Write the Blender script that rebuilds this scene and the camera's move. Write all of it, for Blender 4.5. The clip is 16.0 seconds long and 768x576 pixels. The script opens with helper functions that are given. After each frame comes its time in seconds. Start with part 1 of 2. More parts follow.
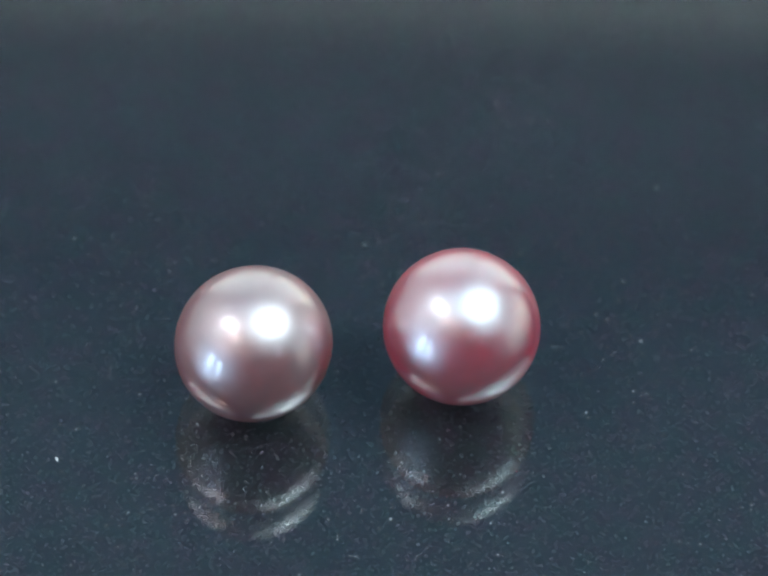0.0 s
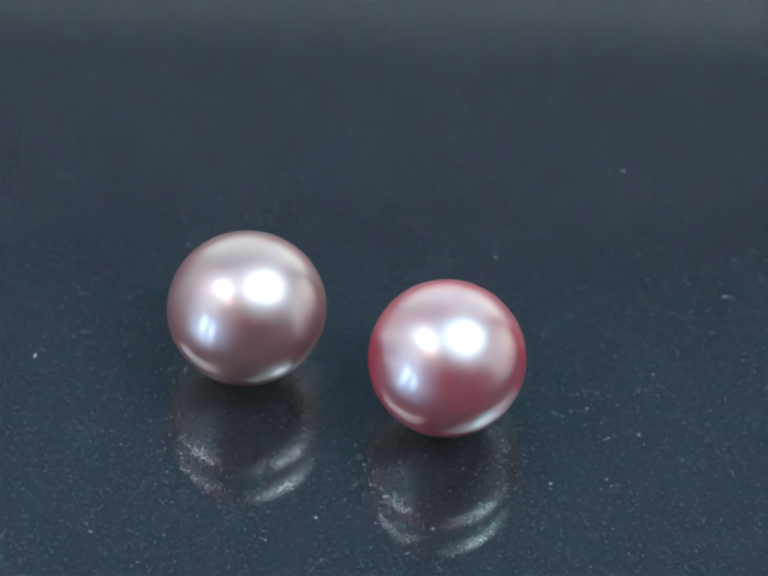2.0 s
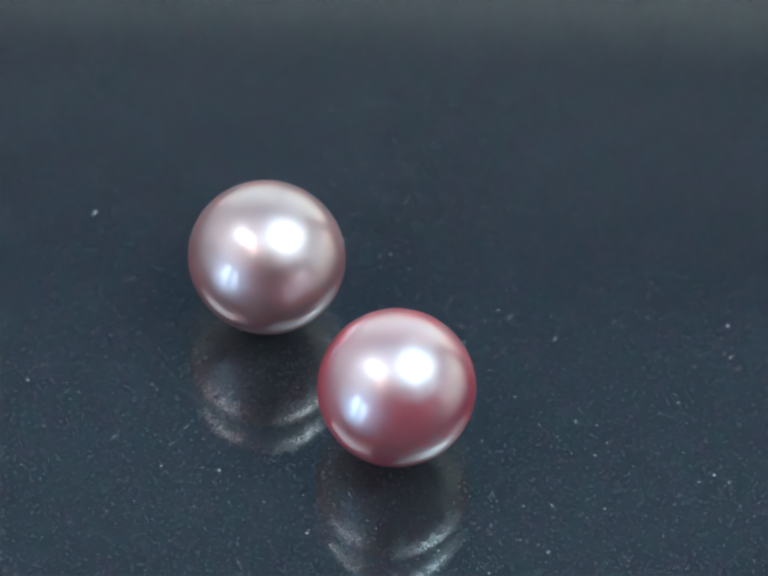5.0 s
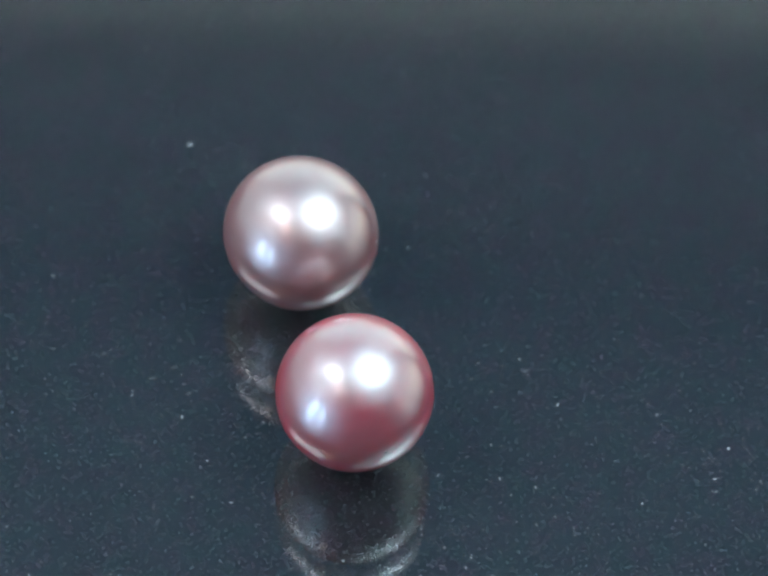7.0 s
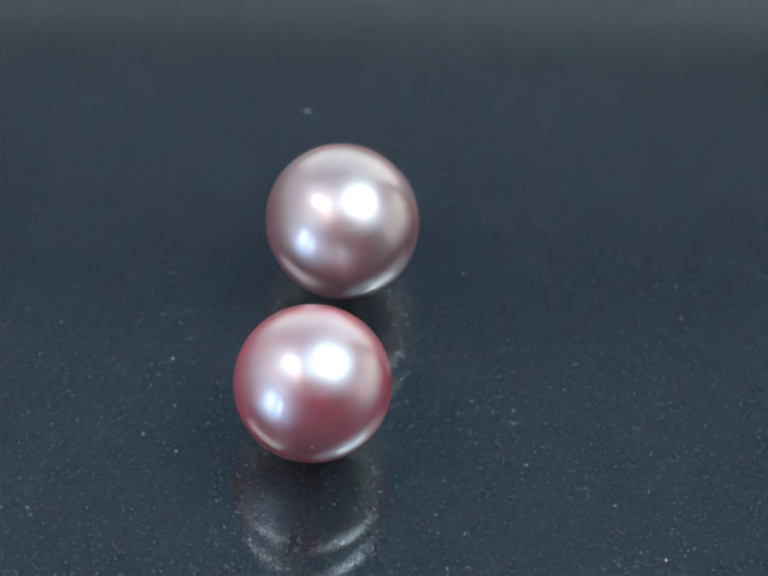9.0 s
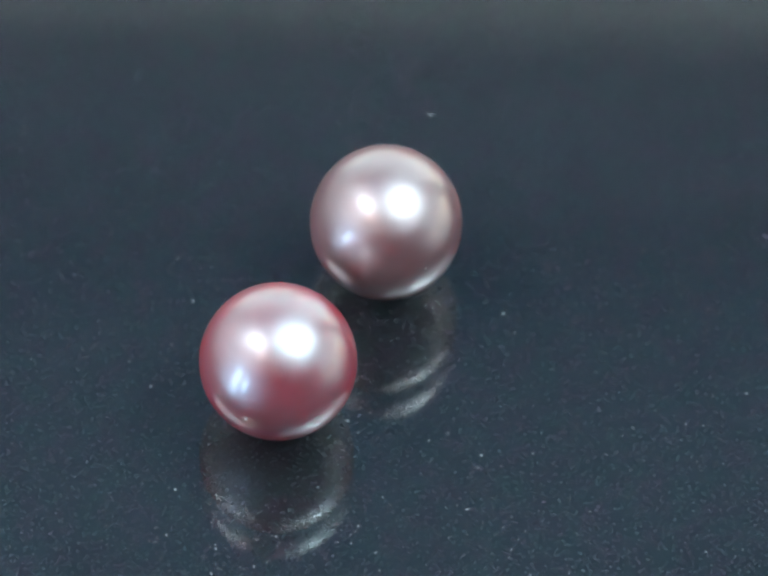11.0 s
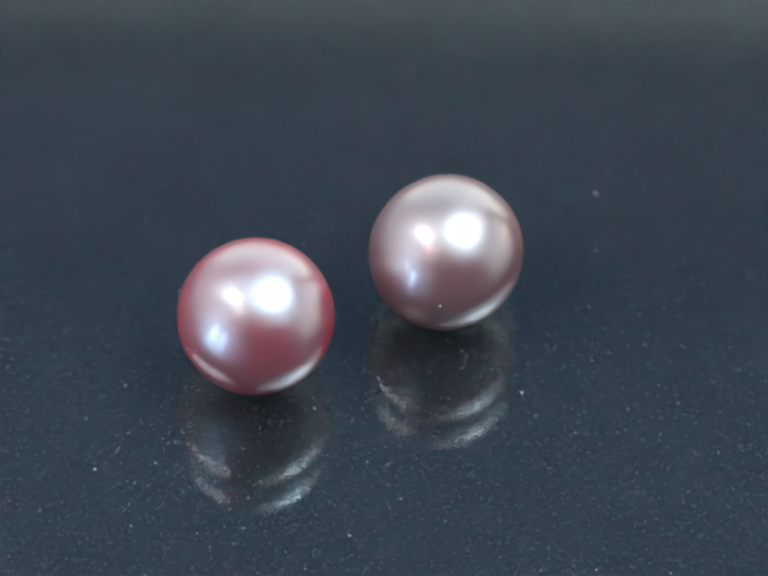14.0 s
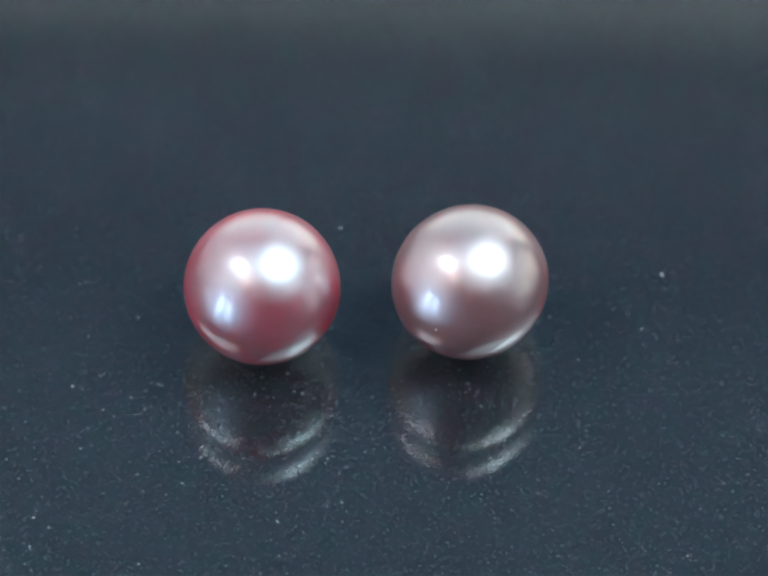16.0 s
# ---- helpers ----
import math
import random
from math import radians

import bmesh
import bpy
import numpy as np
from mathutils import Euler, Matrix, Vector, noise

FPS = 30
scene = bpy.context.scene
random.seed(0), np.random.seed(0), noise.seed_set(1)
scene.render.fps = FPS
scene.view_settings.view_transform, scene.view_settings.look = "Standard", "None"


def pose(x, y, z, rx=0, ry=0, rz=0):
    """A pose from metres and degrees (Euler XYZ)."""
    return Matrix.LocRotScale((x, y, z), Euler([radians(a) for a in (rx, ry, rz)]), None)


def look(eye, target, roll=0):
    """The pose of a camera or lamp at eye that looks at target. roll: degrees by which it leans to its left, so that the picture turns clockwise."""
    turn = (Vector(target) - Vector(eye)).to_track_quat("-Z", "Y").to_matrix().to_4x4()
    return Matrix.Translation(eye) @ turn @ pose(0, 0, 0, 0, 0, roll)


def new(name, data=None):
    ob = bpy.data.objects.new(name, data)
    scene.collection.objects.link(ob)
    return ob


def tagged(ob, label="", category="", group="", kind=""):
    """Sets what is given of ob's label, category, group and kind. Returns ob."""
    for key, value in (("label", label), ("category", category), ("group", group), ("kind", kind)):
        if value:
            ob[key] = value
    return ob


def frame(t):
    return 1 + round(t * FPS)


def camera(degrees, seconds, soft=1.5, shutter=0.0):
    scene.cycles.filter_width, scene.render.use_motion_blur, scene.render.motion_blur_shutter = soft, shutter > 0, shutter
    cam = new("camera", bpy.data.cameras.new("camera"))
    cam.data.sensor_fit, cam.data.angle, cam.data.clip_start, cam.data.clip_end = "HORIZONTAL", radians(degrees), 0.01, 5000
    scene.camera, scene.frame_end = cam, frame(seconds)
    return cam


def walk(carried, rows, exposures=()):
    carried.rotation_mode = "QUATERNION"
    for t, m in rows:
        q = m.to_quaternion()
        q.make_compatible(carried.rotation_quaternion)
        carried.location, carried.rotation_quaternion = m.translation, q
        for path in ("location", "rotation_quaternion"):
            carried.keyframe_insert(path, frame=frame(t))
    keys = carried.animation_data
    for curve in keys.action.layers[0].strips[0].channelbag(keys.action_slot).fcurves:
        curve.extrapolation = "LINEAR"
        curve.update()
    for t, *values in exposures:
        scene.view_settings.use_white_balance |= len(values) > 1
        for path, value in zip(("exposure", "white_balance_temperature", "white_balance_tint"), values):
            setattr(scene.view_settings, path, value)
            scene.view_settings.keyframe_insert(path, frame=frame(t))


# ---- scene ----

# Two loose pearls, 8 mm across, on a small turntable with a clear glass plate over a dark card.
# The origin is the middle of the glass plate's upper face. The camera stands on a tripod.
MM = 0.001
cam = camera(7.646, 16.0, soft=2.4)
cam.data.dof.use_dof = True
cam.data.dof.focus_distance = 0.2895
cam.data.dof.aperture_fstop = 37.0

EYE = Vector((0.001184, -0.178870, 0.233820))
AHEAD = Vector((0.0, 0.617146, -0.786849))
SIDE = Vector((0.999397, 0.027327, 0.021433))


def aim(yaw, pitch):
    """The camera's pose on its tripod, with a tremble of that many degrees."""
    up = SIDE.cross(AHEAD)
    m = Matrix((SIDE, up, -AHEAD)).transposed().to_4x4()
    return Matrix.Translation(EYE) @ m @ pose(0, 0, 0, pitch, yaw, 0)


# seconds, yaw, pitch: the tripod's slight tremble
TREMBLE = [(0.0, -.0119, -.0001), (0.5, -.0115, -.0168), (1.0, .0026, -.0018), (1.5, .0062, .0003), (2.0, .0078, .0069),
           (2.5, .0012, -.0031), (3.0, -.0023, -.0123), (3.5, .0043, .0016), (4.0, .0024, .0027), (6.5, -.0005, -.0017),
           (7.0, .0066, .0044), (7.5, .0081, -.005), (8.0, -.006, -.0005), (8.5, -.0041, .0025), (9.0, -.0033, .0051),
           (11.5, -.0163, -.009), (12.0, -.0046, .0024), (12.5, -.0173, -.016), (13.0, .0073, .0005), (13.5, -.0036, -.0021),
           (14.0, .0041, .0074), (14.5, .0017, .0075), (15.0, .0018, .0028), (15.5, .0018, -.0013), (16.0, .0295, .0163)]
walk(cam, [(t, aim(a, b)) for t, a, b in TREMBLE])

# seconds, degrees: the turntable's turn
TURN = [(0.0, 0.0), (0.5, -5.68), (1.0, -11.7), (1.5, -17.39), (2.0, -23.48), (2.5, -28.98), (3.0, -35.06), (3.5, -40.61),
        (4.0, -46.49), (4.4, -51.15), (5.0, -58.0), (5.6, -64.9), (6.2, -71.8), (6.5, -75.29), (7.0, -81.43), (7.5, -86.91), (8.0, -92.84),
        (8.5, -98.43), (9.0, -104.48), (9.4, -109.1), (10.0, -116.0), (10.6, -122.9), (11.2, -129.8), (11.5, -133.26), (12.0, -139.39),
        (12.5, -144.82), (13.0, -150.85), (13.5, -156.58), (14.0, -162.49), (14.5, -168.19), (15.0, -174.29), (15.5, -179.75), (16.0, -183.9)]

# ---- world and light ----
world = bpy.data.worlds.new("sky")
world.use_nodes = True
scene.world = world
wn = world.node_tree
sky = wn.nodes.new("ShaderNodeTexSky")
sky.sky_type = "NISHITA"
sky.sun_disc = False
sky.sun_elevation, sky.sun_rotation = radians(38), radians(60)
wn.links.new(sky.outputs[0], wn.nodes["Background"].inputs[0])
wn.nodes["Background"].inputs[1].default_value = 0.10
scene.view_settings.exposure = 0.0

LAMP_DIR = Vector((0.415, -0.060, 0.905)).normalized()
LAMP_FAR = 1.35
LAMP_RADIUS = 0.60
LAMP_GLOW = 19.0
PANEL_DIR = Vector((-0.515, -0.094, 0.853)).normalized()
PANEL_FAR = 1.35
PANEL_GLOW = 9.5
BULB_DIR = Vector((-0.382, -0.465, 0.798)).normalized()
BULB_GLOW = 8.0
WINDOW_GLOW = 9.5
# radiance of the fill added in the north wall
BACK_FILL = 0.86
# radiance of the fill added in the east wall
EAST_FILL = 0.38


# ---- materials ----
SILK, SILK_ROUGH, RIM_ROUGH, LUSTRE_ROUGH = 0.50, 0.475, 0.34, 0.165


def material(name):
    mat = bpy.data.materials.new(name)
    mat.use_nodes = True
    return mat, mat.node_tree, mat.node_tree.nodes["Principled BSDF"]


def noise_ramp(tree, scale, colours, detail=4.0, coords="Object", stretch=(1, 1, 1)):
    """A noise texture through a colour ramp; colours: (position, rgb)."""
    tc = tree.nodes.new("ShaderNodeTexCoord")
    mp = tree.nodes.new("ShaderNodeMapping")
    mp.inputs["Scale"].default_value = stretch
    nz = tree.nodes.new("ShaderNodeTexNoise")
    nz.inputs["Scale"].default_value = scale
    nz.inputs["Detail"].default_value = detail
    rp = tree.nodes.new("ShaderNodeValToRGB")
    while len(rp.color_ramp.elements) < len(colours):
        rp.color_ramp.elements.new(0.5)
    for e, (at, rgb) in zip(rp.color_ramp.elements, colours):
        e.position, e.color = at, (*rgb, 1)
    tree.links.new(tc.outputs[coords], mp.inputs[0])
    tree.links.new(mp.outputs[0], nz.inputs["Vector"])
    tree.links.new(nz.outputs["Fac"], rp.inputs[0])
    return rp, nz


def bump(tree, bsdf, height, strength, distance):
    bp = tree.nodes.new("ShaderNodeBump")
    bp.inputs["Strength"].default_value = strength
    bp.inputs["Distance"].default_value = distance
    tree.links.new(height, bp.inputs["Height"])
    tree.links.new(bp.outputs[0], bsdf.inputs["Normal"])
    return bp


def plain(name, rgb, rough, metal=0.0, vary=0.12, scale=40.0, relief=0.0):
    mat, tree, bsdf = material(name)
    lo, hi = [max(0, v * (1 - vary)) for v in rgb], [min(1, v * (1 + vary)) for v in rgb]
    rp, nz = noise_ramp(tree, scale, [(0.3, lo), (0.7, hi)])
    tree.links.new(rp.outputs[0], bsdf.inputs["Base Color"])
    bsdf.inputs["Roughness"].default_value = rough
    bsdf.inputs["Metallic"].default_value = metal
    if relief:
        bump(tree, bsdf, nz.outputs["Fac"], 0.5, relief)
    return mat


def nacre(name, colours, sheen, depth, spread, rim):
    """Nacre: a translucent body colour in soft clouds under a broad silky sheen and a sharper clear lustre."""
    mat, tree, body = material(name)
    rp, nz = noise_ramp(tree, 190.0, colours, 3.0)
    tree.links.new(rp.outputs[0], body.inputs["Base Color"])
    body.inputs["Roughness"].default_value = 0.6
    body.inputs["IOR"].default_value = 1.4
    body.inputs["Subsurface Weight"].default_value = 0.6
    body.inputs["Subsurface Radius"].default_value = spread
    body.inputs["Subsurface Scale"].default_value = depth
    fine, _ = noise_ramp(tree, 700.0, [(0.3, (0, 0, 0)), (0.7, (1, 1, 1))], 2.0)
    relief = bump(tree, body, fine.outputs[0], 0.2, 0.00002)
    lobes = []
    for rough, rgb in ((SILK_ROUGH, sheen), (LUSTRE_ROUGH, (1.0, 1.0, 1.0))):
        lobe = tree.nodes.new("ShaderNodeBsdfGlossy")
        lobe.distribution = "BECKMANN"
        lobe.inputs["Color"].default_value = (*rgb, 1)
        lobe.inputs["Roughness"].default_value = rough
        tree.links.new(relief.outputs[0], lobe.inputs["Normal"])
        if not lobes:
            tint, _ = noise_ramp(tree, 330.0, [(0.3, [0.90 * v for v in rgb]), (0.7, [min(1, 1.09 * v) for v in rgb])], 4.0, stretch=(1, 1, 2.6))
            tree.links.new(tint.outputs[0], lobe.inputs["Color"])
        lobes.append(lobe)
    silk = tree.nodes.new("ShaderNodeMixShader")
    facing = tree.nodes.new("ShaderNodeLayerWeight")
    facing.inputs["Blend"].default_value = 0.5
    fade = tree.nodes.new("ShaderNodeMapRange")
    fade.interpolation_type = "SMOOTHSTEP"
    for k, v in (("From Min", 0.38), ("From Max", 0.80), ("To Min", SILK), ("To Max", rim * SILK)):
        fade.inputs[k].default_value = v
    tree.links.new(facing.outputs["Facing"], fade.inputs["Value"])
    tight = tree.nodes.new("ShaderNodeMapRange")
    for k, v in (("From Min", 0.25), ("From Max", 0.62), ("To Min", SILK_ROUGH), ("To Max", RIM_ROUGH)):
        tight.inputs[k].default_value = v
    tree.links.new(facing.outputs["Facing"], tight.inputs["Value"])
    tree.links.new(tight.outputs["Result"], lobes[0].inputs["Roughness"])
    tree.links.new(fade.outputs["Result"], silk.inputs[0])
    tree.links.new(body.outputs[0], silk.inputs[1])
    tree.links.new(lobes[0].outputs[0], silk.inputs[2])
    fresnel = tree.nodes.new("ShaderNodeFresnel")
    fresnel.inputs["IOR"].default_value = 1.75
    top = tree.nodes.new("ShaderNodeMixShader")
    tree.links.new(fresnel.outputs[0], top.inputs[0])
    tree.links.new(silk.outputs[0], top.inputs[1])
    tree.links.new(lobes[1].outputs[0], top.inputs[2])
    tree.links.new(top.outputs[0], tree.nodes["Material Output"].inputs["Surface"])
    return mat


def glow(name, rgb, strength):
    mat, tree, bsdf = material(name)
    bsdf.inputs["Base Color"].default_value = (0.8, 0.8, 0.8, 1)
    bsdf.inputs["Emission Color"].default_value = (*rgb, 1)
    bsdf.inputs["Emission Strength"].default_value = strength
    return mat


def soft_disc(name, rgb, strength, spill, inner, outer):
    """A softlight's cloth: bright over the bulb out to the inner radius, fading to a dim spill beyond the outer one."""
    mat = glow(name, rgb, strength)
    tree = mat.node_tree
    tc = tree.nodes.new("ShaderNodeTexCoord")
    far = tree.nodes.new("ShaderNodeVectorMath")
    far.operation = "LENGTH"
    fall = tree.nodes.new("ShaderNodeMapRange")
    fall.interpolation_type = "SMOOTHSTEP"
    for k, v in (("From Min", inner), ("From Max", outer), ("To Min", strength), ("To Max", spill * strength)):
        fall.inputs[k].default_value = v
    tree.links.new(tc.outputs["Object"], far.inputs[0])
    tree.links.new(far.outputs["Value"], fall.inputs["Value"])
    tree.links.new(fall.outputs["Result"], tree.nodes["Principled BSDF"].inputs["Emission Strength"])
    return mat


def clear_glass():
    mat, tree, bsdf = material("clear_glass")
    bsdf.inputs["Base Color"].default_value = (0.97, 0.99, 0.985, 1)
    bsdf.inputs["Roughness"].default_value = 0.0
    bsdf.inputs["IOR"].default_value = 1.54
    bsdf.inputs["Transmission Weight"].default_value = 1.0
    return mat


def dark_card():
    mat, tree, bsdf = material("dark_card")
    rp, nz = noise_ramp(tree, 6500.0, [(0.3, (0.0122, 0.0140, 0.0178)), (0.56, (0.0150, 0.0172, 0.0212)), (0.74, (0.036, 0.042, 0.050))], 2.0)
    hue, _ = noise_ramp(tree, 900.0, [(0.35, (0.80, 1.10, 0.98)), (0.5, (1.0, 1.0, 1.0)), (0.65, (1.25, 0.90, 1.06))], 2.0)
    mix = tree.nodes.new("ShaderNodeMix")
    mix.data_type, mix.blend_type = "RGBA", "MULTIPLY"
    mix.inputs["Factor"].default_value = 1.0
    tree.links.new(rp.outputs[0], mix.inputs["A"])
    tree.links.new(hue.outputs[0], mix.inputs["B"])
    tree.links.new(mix.outputs["Result"], bsdf.inputs["Base Color"])
    bsdf.inputs["Roughness"].default_value = 0.75
    bsdf.inputs["Specular IOR Level"].default_value = 0.0
    bsdf.inputs["Coat Weight"].default_value = 1.0
    bsdf.inputs["Coat Roughness"].default_value = 0.02
    bsdf.inputs["Coat IOR"].default_value = 1.62
    fine, _ = noise_ramp(tree, 5000.0, [(0.3, (0, 0, 0)), (0.7, (1, 1, 1))], 3.0)
    bump(tree, bsdf, fine.outputs[0], 0.4, 0.00003)
    return mat


M_TAUPE = nacre("taupe_pink_nacre", [(0.32, (0.28, 0.085, 0.09)), (0.68, (0.34, 0.115, 0.12))], (0.81, 0.80, 0.80), 0.0006, (1.0, 0.2, 0.18), 0.52)
M_ROSE = nacre("rose_nacre", [(0.32, (0.47, 0.036, 0.064)), (0.68, (0.53, 0.048, 0.082))], (0.67, 0.88, 0.91), 0.0009, (1.0, 0.10, 0.13), 0.36)
M_CHIP = plain("chalky_white", (0.80, 0.78, 0.74), 0.6, vary=0.06, scale=4000)
M_GLASS = clear_glass()
M_CARD = dark_card()
M_DUST = plain("pale_dust", (0.54, 0.57, 0.58), 0.55, vary=0.6, scale=900)
M_PLATTER = plain("black_plastic", (0.02, 0.02, 0.022), 0.35, vary=0.2, scale=300)
M_TABLE = plain("dark_laminate", (0.06, 0.065, 0.07), 0.5, vary=0.2, scale=25)
M_WALL = plain("charcoal_wall_paint", (0.05, 0.055, 0.07), 0.85, vary=0.04, scale=3, relief=0.0006)
M_WHITE = plain("white_wall_paint", (0.78, 0.77, 0.80), 0.85, vary=0.03, scale=3, relief=0.0006)
M_NORTH = plain("pale_blue_white_wall_paint", (0.72, 0.80, 0.92), 0.85, vary=0.03, scale=3, relief=0.0006)
M_GREY = plain("grey_wall_paint", (0.30, 0.31, 0.35), 0.85, vary=0.04, scale=3, relief=0.0006)
M_CEILING = plain("pale_blue_ceiling_paint", (0.315, 0.49, 0.695), 0.9, vary=0.03, scale=3, relief=0.0006)
M_FLOOR = plain("grey_floor", (0.20, 0.19, 0.18), 0.6, vary=0.15, scale=6)
M_METAL = plain("black_lamp_metal", (0.03, 0.03, 0.03), 0.4, metal=0.6, vary=0.1, scale=60)
M_FRAME = plain("white_window_paint", (0.75, 0.75, 0.74), 0.5, vary=0.04, scale=20)
M_LAMP = soft_disc("lamp_diffuser", (0.72, 0.91, 1.0), LAMP_GLOW, 0.17, 0.16, 0.31)
M_PANEL = glow("panel_diffuser", (0.88, 0.93, 1.0), PANEL_GLOW)
M_BULB = glow("warm_bulb", (1.0, 0.62, 0.50), BULB_GLOW)


# ---- mesh helpers ----
def part(name, bm, mat, parent=None, label="", smooth=False):
    me = bpy.data.meshes.new(name)
    bm.to_mesh(me)
    bm.free()
    me.materials.append(mat)
    if smooth:
        for f in me.polygons:
            f.use_smooth = True
    ob = new(name, me)
    ob.parent = parent
    if label:
        tagged(ob, label)
    return ob


def box(x0, y0, z0, x1, y1, z1, bevel=0.0):
    bm = bmesh.new()
    bmesh.ops.create_cube(bm, size=1.0)
    for v in bm.verts:
        v.co = Vector(((x0 + x1) / 2 + v.co.x * (x1 - x0), (y0 + y1) / 2 + v.co.y * (y1 - y0), (z0 + z1) / 2 + v.co.z * (z1 - z0)))
    if bevel:
        bmesh.ops.bevel(bm, geom=bm.edges[:], offset=bevel, segments=2, affect="EDGES")
    return bm


def turned(profile, steps=96):
    """A body turned about z from (radius, height) pairs, closed at the axis."""
    bm = bmesh.new()
    rings = []
    for r, z in profile:
        if r < 1e-9:
            rings.append([bm.verts.new((0, 0, z))])
        else:
            rings.append([bm.verts.new((r * math.cos(2 * math.pi * k / steps), r * math.sin(2 * math.pi * k / steps), z)) for k in range(steps)])
    for a, b in zip(rings, rings[1:]):
        for k in range(steps):
            q = (k + 1) % steps
            if len(a) == 1:
                bm.faces.new((a[0], b[q], b[k]))
            elif len(b) == 1:
                bm.faces.new((a[k], a[q], b[0]))
            else:
                bm.faces.new((a[k], a[q], b[q], b[k]))
    bmesh.ops.recalc_face_normals(bm, faces=bm.faces[:])
    return bm


# ---- the room ----
TABLE_TOP = -0.040
FLOOR_Z = TABLE_TOP - 0.75
CEIL_Z = FLOOR_Z + 2.45
X0, X1, Y0, Y1 = -1.07, 1.7, -1.42, 1.335
WALL = 0.12


def structure(name, bm, mat, label):
    return tagged(part(name, bm, mat), label, kind="structure")


structure("floor", box(X0 - WALL, Y0 - WALL, FLOOR_Z - 0.1, X1 + WALL, Y1 + WALL, FLOOR_Z), M_FLOOR, "plain grey floor of the small studio room")
structure("ceiling", box(X0 - WALL, Y0 - WALL, CEIL_Z, X1 + WALL, Y1 + WALL, CEIL_Z + 0.1), M_CEILING, "plain pale blue painted ceiling of the room")
structure("wall_south", box(X0, Y0 - WALL, FLOOR_Z, X1, Y0, CEIL_Z), M_WALL, "plain charcoal painted studio wall")

# added block: hides the front ceiling so the pearls' lower fronts reflect dark
structure("ceiling_blocker", box(X0, Y0, 1.25, X1, -0.62, CEIL_Z), M_WALL, "unseen charcoal block below the ceiling, added to darken what the pearls reflect")

# the west wall is open for a window of two tall panes, the north and east walls for wide added fill lights
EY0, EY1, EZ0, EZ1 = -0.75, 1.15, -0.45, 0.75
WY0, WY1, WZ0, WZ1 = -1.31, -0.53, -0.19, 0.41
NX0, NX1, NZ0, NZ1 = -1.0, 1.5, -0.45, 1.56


def joined(boxes):
    bm = bmesh.new()
    for b in boxes:
        m = box(*b)
        me = bpy.data.meshes.new("tmp")
        m.to_mesh(me)
        m.free()
        bm.from_mesh(me)
        bpy.data.meshes.remove(me)
    return bm


structure("wall_west", joined([(X0 - WALL, y0, z0, X0, y1, z1) for y0, z0, y1, z1 in (
    (Y0 - WALL, FLOOR_Z, WY0, CEIL_Z), (WY1, FLOOR_Z, Y1 + WALL, CEIL_Z), (WY0, FLOOR_Z, WY1, WZ0), (WY0, WZ1, WY1, CEIL_Z))]),
    M_WHITE, "white painted wall with a two-pane window opening")
structure("wall_east", joined([(X1, y0, z0, X1 + WALL, y1, z1) for y0, z0, y1, z1 in (
    (Y0 - WALL, FLOOR_Z, EY0, CEIL_Z), (EY1, FLOOR_Z, Y1 + WALL, CEIL_Z), (EY0, FLOOR_Z, EY1, EZ0), (EY0, EZ1, EY1, CEIL_Z))]),
    M_GREY, "grey painted wall with a wide low opening for an added fill light")
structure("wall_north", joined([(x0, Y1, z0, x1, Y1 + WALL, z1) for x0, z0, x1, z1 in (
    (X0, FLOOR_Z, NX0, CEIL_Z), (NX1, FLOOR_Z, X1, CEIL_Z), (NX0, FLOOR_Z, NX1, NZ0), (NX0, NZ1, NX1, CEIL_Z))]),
    M_NORTH, "pale blue-white painted wall with a wide opening for an added fill light")


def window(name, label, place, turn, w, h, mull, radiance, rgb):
    """A two-pane window form in its opening, half sizes w and h, looking along its own +x into the room; an area lamp
    lights each pane.
    """
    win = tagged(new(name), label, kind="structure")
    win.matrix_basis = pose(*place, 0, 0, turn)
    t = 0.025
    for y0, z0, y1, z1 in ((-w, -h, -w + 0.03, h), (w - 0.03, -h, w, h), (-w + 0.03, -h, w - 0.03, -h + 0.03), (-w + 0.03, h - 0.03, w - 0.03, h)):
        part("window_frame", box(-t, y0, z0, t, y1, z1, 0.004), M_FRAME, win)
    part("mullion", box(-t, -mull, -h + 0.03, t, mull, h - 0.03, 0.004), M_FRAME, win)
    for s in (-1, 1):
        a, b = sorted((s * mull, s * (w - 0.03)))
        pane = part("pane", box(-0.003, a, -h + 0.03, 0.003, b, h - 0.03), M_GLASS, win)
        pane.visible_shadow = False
        lamp = bpy.data.lights.new("pane_lamp", "AREA")
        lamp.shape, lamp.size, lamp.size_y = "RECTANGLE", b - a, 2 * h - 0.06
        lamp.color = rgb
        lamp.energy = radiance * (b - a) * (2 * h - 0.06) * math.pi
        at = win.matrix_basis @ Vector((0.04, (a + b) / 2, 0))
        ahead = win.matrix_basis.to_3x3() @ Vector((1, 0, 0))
        new("pane_lamp", lamp).matrix_world = look(at, at + ahead)


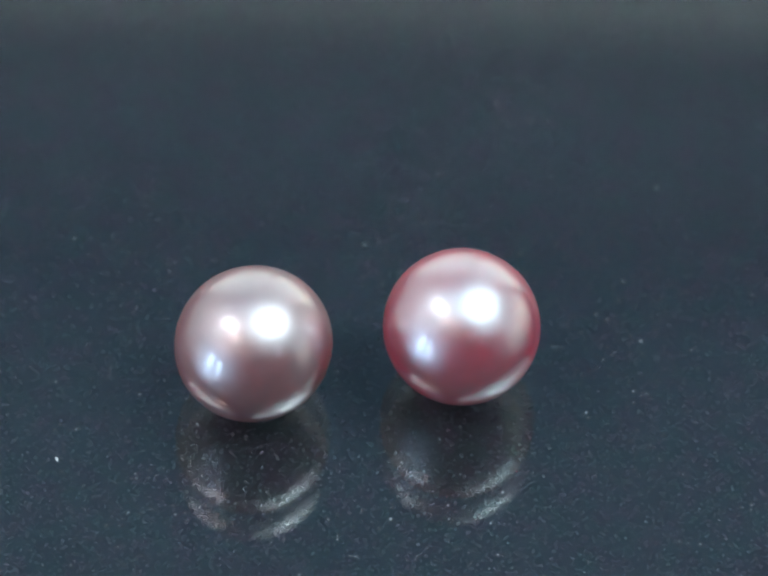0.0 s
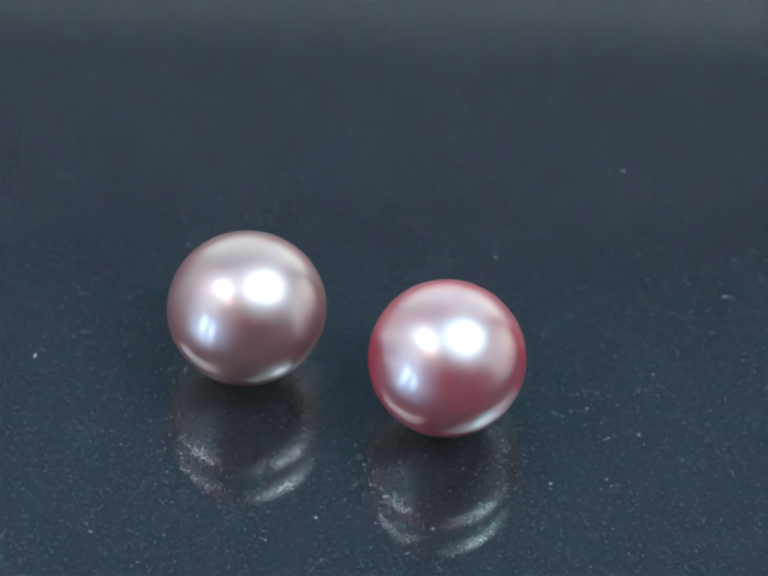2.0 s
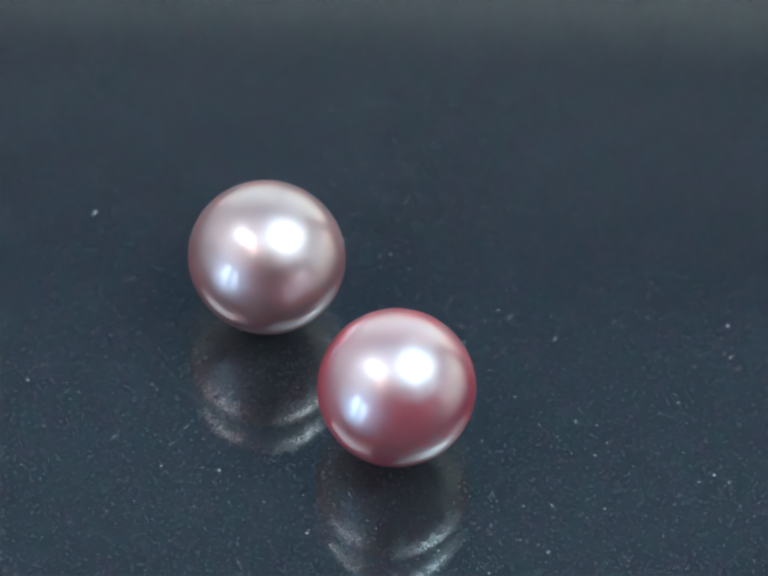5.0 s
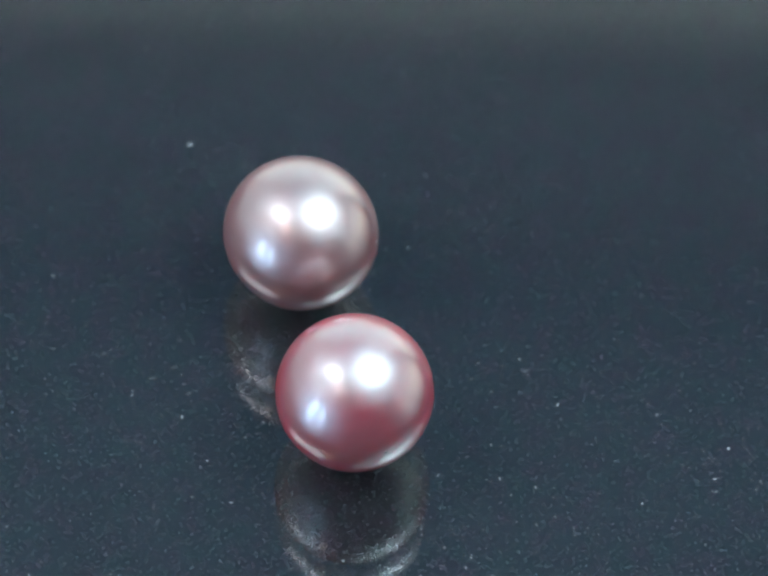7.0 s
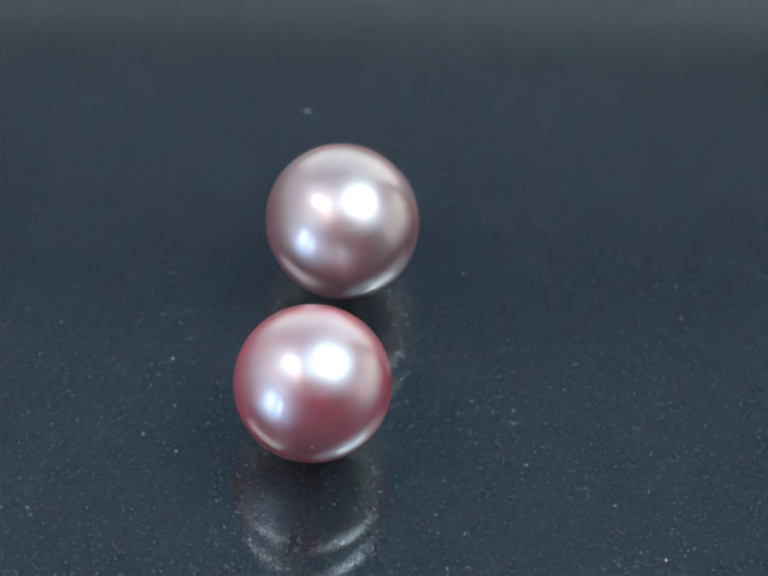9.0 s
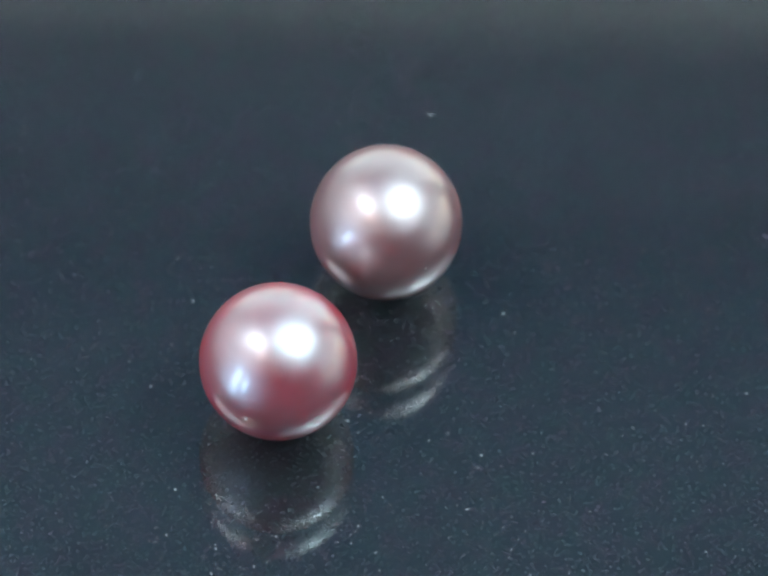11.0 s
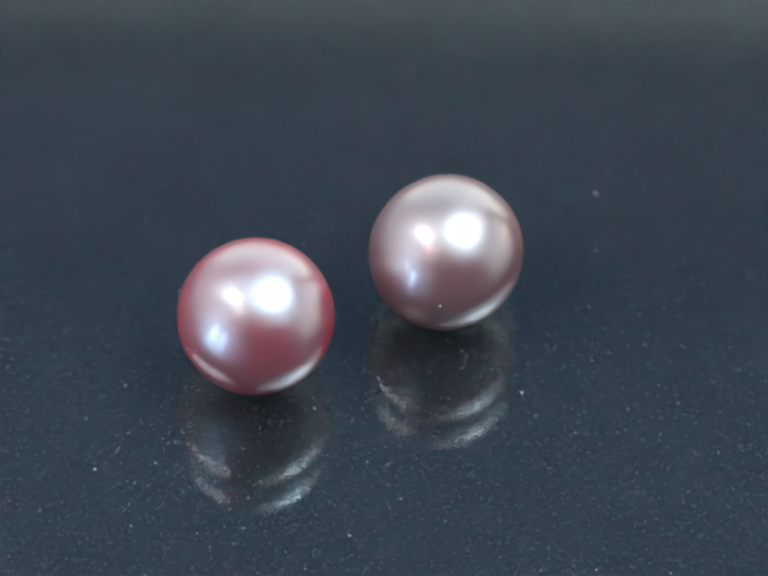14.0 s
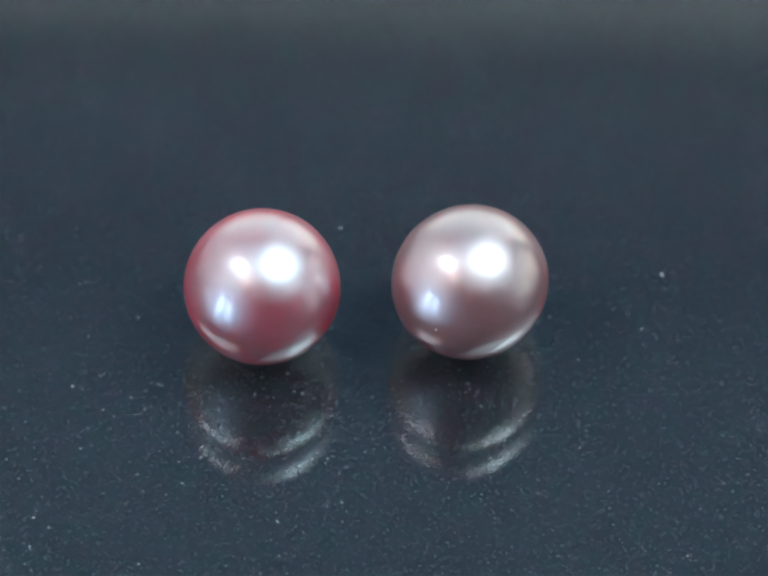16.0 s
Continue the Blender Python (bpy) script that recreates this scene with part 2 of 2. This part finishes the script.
window("window_1", "white two-pane window with a wide mullion, bright daylight outside", (X0 - 0.06, (WY0 + WY1) / 2, (WZ0 + WZ1) / 2), 0,
       (WY1 - WY0) / 2, (WZ1 - WZ0) / 2, 0.085, WINDOW_GLOW, (0.48, 0.70, 1.0))
# unseen window form, added as fill to pale the tops of the pearls
window("north_fill_window", "wide tall white window form, unseen, added as soft fill light from the north", ((NX0 + NX1) / 2, Y1 + 0.06, (NZ0 + NZ1) / 2), -90,
       (NX1 - NX0) / 2, (NZ1 - NZ0) / 2, 0.03, BACK_FILL, (0.80, 1.0, 0.96))
# another unseen window form, added to lighten the pearls' right sides
window("east_fill_window", "wide white window form, unseen, added as soft fill light from the east", (X1 + 0.06, (EY0 + EY1) / 2, (EZ0 + EZ1) / 2), 180,
       (EY1 - EY0) / 2, (EZ1 - EZ0) / 2, 0.02, EAST_FILL, (0.78, 1.0, 0.98))


# ---- lamps over the table ----
def dish_lamp():
    """A round softlight on a ceiling pole: reflector dish, diffuser."""
    at = LAMP_DIR * LAMP_FAR
    lamp = tagged(new("studio_lamp"), "round black studio softlight with glowing white diffuser on pole", "lamp")
    lamp.location = at
    tilt = look((0, 0, 0), -LAMP_DIR).to_quaternion()
    r = LAMP_RADIUS
    dish = part("dish", turned([(0, 0.13), (0.05, 0.13), (0.06, 0.10), (r + 0.012, 0.0), (r + 0.012, -0.008), (r + 0.004, -0.008), (r + 0.004, 0.002), (0, 0.006)]), M_METAL, lamp)
    disc = part("diffuser", turned([(0, -0.004), (r * 0.7, -0.003), (r, 0.0), (r, 0.003), (0, 0.003)]), M_LAMP, lamp, "glowing white diffuser disc")
    for o in (dish, disc):
        o.rotation_mode, o.rotation_quaternion = "QUATERNION", tilt
    top = LAMP_DIR * 0.12
    pole = part("pole", turned([(0, 0.0), (0.009, 0.0), (0.009, CEIL_Z - at.z - top.z), (0, CEIL_Z - at.z - top.z)], 16), M_METAL, lamp)
    pole.location = top


def panel_lamp():
    """A rectangular light panel and a small warm bulb on poles."""
    at = PANEL_DIR * PANEL_FAR
    lamp = tagged(new("light_panel"), "slim rectangular light panel with white diffuser on ceiling pole", "lamp")
    lamp.location = at
    tilt = (look((0, 0, 0), -PANEL_DIR) @ pose(0, 0, 0, 0, 0, 28)).to_quaternion()
    a, b = 0.32, 0.175
    back = part("housing", box(-a - 0.012, -b - 0.012, 0.004, a + 0.012, b + 0.012, 0.035, 0.006), M_METAL, lamp)
    face = part("diffuser", box(-a, -b, -0.002, a, b, 0.004, 0.001), M_PANEL, lamp, "glowing white diffuser")
    for o in (back, face):
        o.rotation_mode, o.rotation_quaternion = "QUATERNION", tilt
    top = PANEL_DIR * 0.03
    pole = part("pole", turned([(0, 0.0), (0.007, 0.0), (0.007, CEIL_Z - at.z - top.z), (0, CEIL_Z - at.z - top.z)], 16), M_METAL, lamp)
    pole.location = top

    at = BULB_DIR * 0.95
    warm = tagged(new("pendant_bulb"), "small warm globe bulb hanging on a thin black pole", "lamp")
    warm.location = at
    prof = [(0.085 * math.sin(math.pi * k / 12), -0.085 * math.cos(math.pi * k / 12)) for k in range(13)]
    prof[0], prof[-1] = (0, -0.085), (0, 0.085)
    part("globe", turned(prof, 32), M_BULB, warm, "glowing warm glass globe", smooth=True)
    part("socket", turned([(0, 0.078), (0.02, 0.078), (0.02, 0.11), (0, 0.11)], 24), M_METAL, warm)
    pole = part("pole", turned([(0, 0.0), (0.004, 0.0), (0.004, CEIL_Z - at.z - 0.11), (0, CEIL_Z - at.z - 0.11)], 12), M_METAL, warm)
    pole.location = (0, 0, 0.11)


dish_lamp()
panel_lamp()


# ---- table ----
def table():
    ob = tagged(new("table"), "dark laminate work table under the turntable", "table")
    ob.location = (0, 0.05, FLOOR_Z)
    part("tabletop", box(-0.6, -0.4, 0.72, 0.6, 0.4, 0.75, 0.003), M_TABLE, ob)
    for sx in (-1, 1):
        for sy in (-1, 1):
            part("leg", box(sx * 0.55 - 0.025, sy * 0.35 - 0.025, 0, sx * 0.55 + 0.025, sy * 0.35 + 0.025, 0.72, 0.003), M_TABLE, ob)


table()

# ---- turntable: platter, dark card, glass plate ----
CARD_Z = -2.08 * MM
PLATE_R = 0.11


def turntable():
    """A dark lacquered card laid inside the clear plate, on a platter. Its origin is the middle of the glass plate's upper face; everything on it turns with it."""
    tt = tagged(new("turntable"), "motor turntable with dusty clear glass plate over dark card", "turntable")
    c = CARD_Z
    g = c - 0.0010
    glass = part("glass_plate", turned([(0, 0), (PLATE_R - 0.0003, 0), (PLATE_R, -0.0003), (PLATE_R, g + 0.0003), (PLATE_R - 0.0003, g), (0, g)], 128), M_GLASS, tt, "clear glass plate with fine dust")
    glass.visible_shadow = False
    part("card", turned([(0, c), (PLATE_R - 0.002, c), (PLATE_R - 0.002, c - 0.0008), (0, c - 0.0008)], 128), M_CARD, tt, "dark blue-grey glossy lacquered card")
    b = g
    part("platter", turned([(0, b), (PLATE_R + 0.002, b), (PLATE_R + 0.004, b - 0.002), (PLATE_R + 0.004, b - 0.010), (PLATE_R, b - 0.013), (0, b - 0.013)], 128), M_PLATTER, tt, "black plastic platter")
    part("base", turned([(0, b - 0.013), (0.07, b - 0.013), (0.085, b - 0.016), (0.09, TABLE_TOP), (0, TABLE_TOP)], 96), M_PLATTER, tt, "black plastic motor base")
    return tt


TABLE_TURN = turntable()


def flake(rng, at, size):
    """Vertices and faces of one small uneven grain or fibre."""
    long = size * rng.uniform(0.8, 1.25) * (2.2 if rng.random() < 0.16 else 1.0)
    a = rng.uniform(0, math.pi)
    ux, uy = math.cos(a), math.sin(a)
    w, h = size * rng.uniform(0.6, 1.0), size * rng.uniform(0.35, 0.8)
    pts = []
    for px, py, pz in ((1, 0, 0.15), (0.2, 0.5, 0.1), (-1, 0.1, 0.1), (-0.1, -0.5, 0.15), (0.1, 0.05, 1.0)):
        x, y = px * long / 2 * rng.uniform(0.8, 1.2), py * w * rng.uniform(0.8, 1.2)
        pts.append((at[0] + ux * x - uy * y, at[1] + uy * x + ux * y, at[2] + pz * h * rng.uniform(0.8, 1.2)))
    return pts, ((0, 1, 4), (1, 2, 4), (2, 3, 4), (3, 0, 4), (0, 3, 2, 1))


def flake_mesh(name, rng, spots):
    verts, faces = [], []
    for at, size in spots:
        p, f = flake(rng, at, size)
        faces += [tuple(len(verts) + i for i in q) for q in f]
        verts += p
    me = bpy.data.meshes.new(name)
    me.from_pydata(verts, [], faces)
    me.materials.append(M_DUST)
    return me


def dust():
    rng = random.Random(11)
    c = CARD_Z
    spots = []
    for _ in range(26000):
        r, a = 0.036 * math.sqrt(rng.random()), rng.uniform(0, 2 * math.pi)
        x, y = r * math.cos(a), r * math.sin(a)
        clump = noise.noise(Vector((x * 160, y * 160, 3.0)))
        if rng.random() < 0.62 + 0.8 * clump:
            k = rng.random()
            size = 0.027 + 0.027 * rng.random() if k < 0.89 else 0.052 + 0.03 * rng.random() if k < 0.985 else 0.065 + 0.05 * rng.random()
            spots.append(((x, y, c), size * MM))
    ob = new("dust", flake_mesh("dust", rng, spots))
    ob.parent = TABLE_TURN
    tagged(ob, "fine pale dust grains and fibres on the card", kind="stuff")
    spots = []
    for _ in range(260):
        r, a = 0.036 * math.sqrt(rng.random()), rng.uniform(0, 2 * math.pi)
        spots.append(((r * math.cos(a), r * math.sin(a), 0.0), rng.uniform(0.03, 0.07) * MM))
    ob = new("surface_dust", flake_mesh("surface_dust", rng, spots))
    ob.parent = TABLE_TURN
    tagged(ob, "sparse dust lying on the glass", kind="stuff")
    # the larger grains, each where it lies on the turntable (millimetres)
    big = ((-2.3, 8.1), (0.14, 8.33), (11.94, -11.51), (11.34, 0.58), (12.85, 3.86), (1.2, 3.0), (-7.72, 3.52), (-11.54, 3.59), (-12.81, 7.96),
           (-5.66, 0.46), (-5.45, 0.72), (-5.5, 0.15), (-6.1, 0.55), (-5.2, 1.2), (-6.3, 1.5), (-4.6, 0.3), (-12.69, 5.86), (9.87, 13.25), (3.31, -11.8), (-0.65, -10.68), (1.13, 5.68), (1.99, -9.32), (5.41, 6.14), (9.03, 8.85),
           (7.61, -7.39), (3.45, 11.04), (11.79, -2.2), (13.69, 6.43), (-14.16, -4.39), (-11.0, -7.06), (17.25, 3.14), (14.58, 2.53), (17.59, -10.22))
    kinds = [flake_mesh("dust_grain", rng, [((0, 0, 0), 0.17 * MM)]) for _ in range(5)]
    for k, (x, y) in enumerate(big):
        ob = new("dust_grain", kinds[k % 5])
        ob.scale = [0.75 if -6.4 < x < -4.5 and 0 < y < 1.6 else rng.uniform(0.55, 1.0)] * 3
        ob.parent = TABLE_TURN
        ob.location = (x * MM, y * MM, c)
        ob.rotation_euler = (0, 0, rng.uniform(0, 6))
    fibre = [flake_mesh("dust_fibre", rng, [((0, 0, 0), 0.18 * MM)]) for _ in range(2)]
    for k, (x, y) in enumerate(((15.35, 11.85), (-14.97, -7.14))):
        ob = new("dust_fibre", fibre[k])
        ob.parent = TABLE_TURN
        ob.location = (x * MM, y * MM, 0)


dust()


# ---- pearls ----
def pearl(name, label, mat, size, seed, hole, chip, wide):
    """A near-round pearl, its base at the origin; size: half axes in metres; hole: azimuth and height of a drill hole."""
    ob = tagged(new(name), label, "pearl", group="pair of loose pearls")
    bm = bmesh.new()
    bmesh.ops.create_icosphere(bm, subdivisions=6, radius=1.0)
    for v in bm.verts:
        n = v.co.normalized()
        d = 0.0035 * noise.noise(n * 1.4 + Vector((seed, 0, 0))) + 0.0010 * noise.noise(n * 4.0 + Vector((0, seed, 0)))
        d -= 0.0016 * math.exp(-((n.z - 0.74) / 0.035) ** 2) * (0.6 + 0.4 * math.sin(3 * math.atan2(n.y, n.x) + seed))
        v.co = Vector((n.x * size[0], n.y * size[1], n.z * size[2])) * (1 + d)
    low = min(v.co.z for v in bm.verts)
    for v in bm.verts:
        v.co.z -= low
    part("nacre_body", bm, mat, ob, smooth=True)
    az, z = radians(hole[0]), hole[1]
    rho = math.sqrt(1 - z * z)
    n = Vector((rho * math.cos(az), rho * math.sin(az), z))
    at = Vector((n.x * size[0], n.y * size[1], n.z * size[2] - low))
    q = n.to_track_quat("Z", "Y")
    rim = part("nacre_chip", turned([(0, 0.00004), (0.5 * wide, 0.00003), (0.8 * wide, 0.00001), (wide, -0.00004)], 14), chip, ob, "small chip in the nacre")
    rim.location, rim.rotation_mode, rim.rotation_quaternion = at, "QUATERNION", q
    return ob


PEARL_A = pearl("pearl", "taupe-pink lustrous pearl, slightly oval, on the glass", M_TAUPE, (4.06 * MM, 3.93 * MM, 3.97 * MM), 2.0, (30.0, 0.15), M_CHIP, 0.00007)
PEARL_B = pearl("pearl", "deep rose-pink lustrous round pearl on the glass", M_ROSE, (4.0 * MM, 4.0 * MM, 4.0 * MM), 7.0, (16.0, 0.0), M_ROSE, 0.00009)
SPOT_A, SPOT_B = (-5.237, -2.449, 40.0), (5.240, -0.932, 0.0)


def motions():
    """The turntable turns, and the two pearls ride round on it."""
    walk(TABLE_TURN, [(t, pose(0, 0, 0, 0, 0, a)) for t, a in TURN])
    steps = [0.25 * k for k in range(65)]
    for ob, (x, y, own) in ((PEARL_A, SPOT_A), (PEARL_B, SPOT_B)):
        rows = []
        for t in steps:
            k = max(i for i in range(len(TURN) - 1) if TURN[i][0] <= t + 1e-6)
            (t0, a0), (t1, a1) = TURN[k], TURN[k + 1]
            a = a0 + (a1 - a0) * (t - t0) / (t1 - t0)
            c, s = math.cos(radians(a)), math.sin(radians(a))
            rows.append((t, pose((x * c - y * s) * MM, (x * s + y * c) * MM, 0, 0, 0, a + own)))
        walk(ob, rows)


motions()
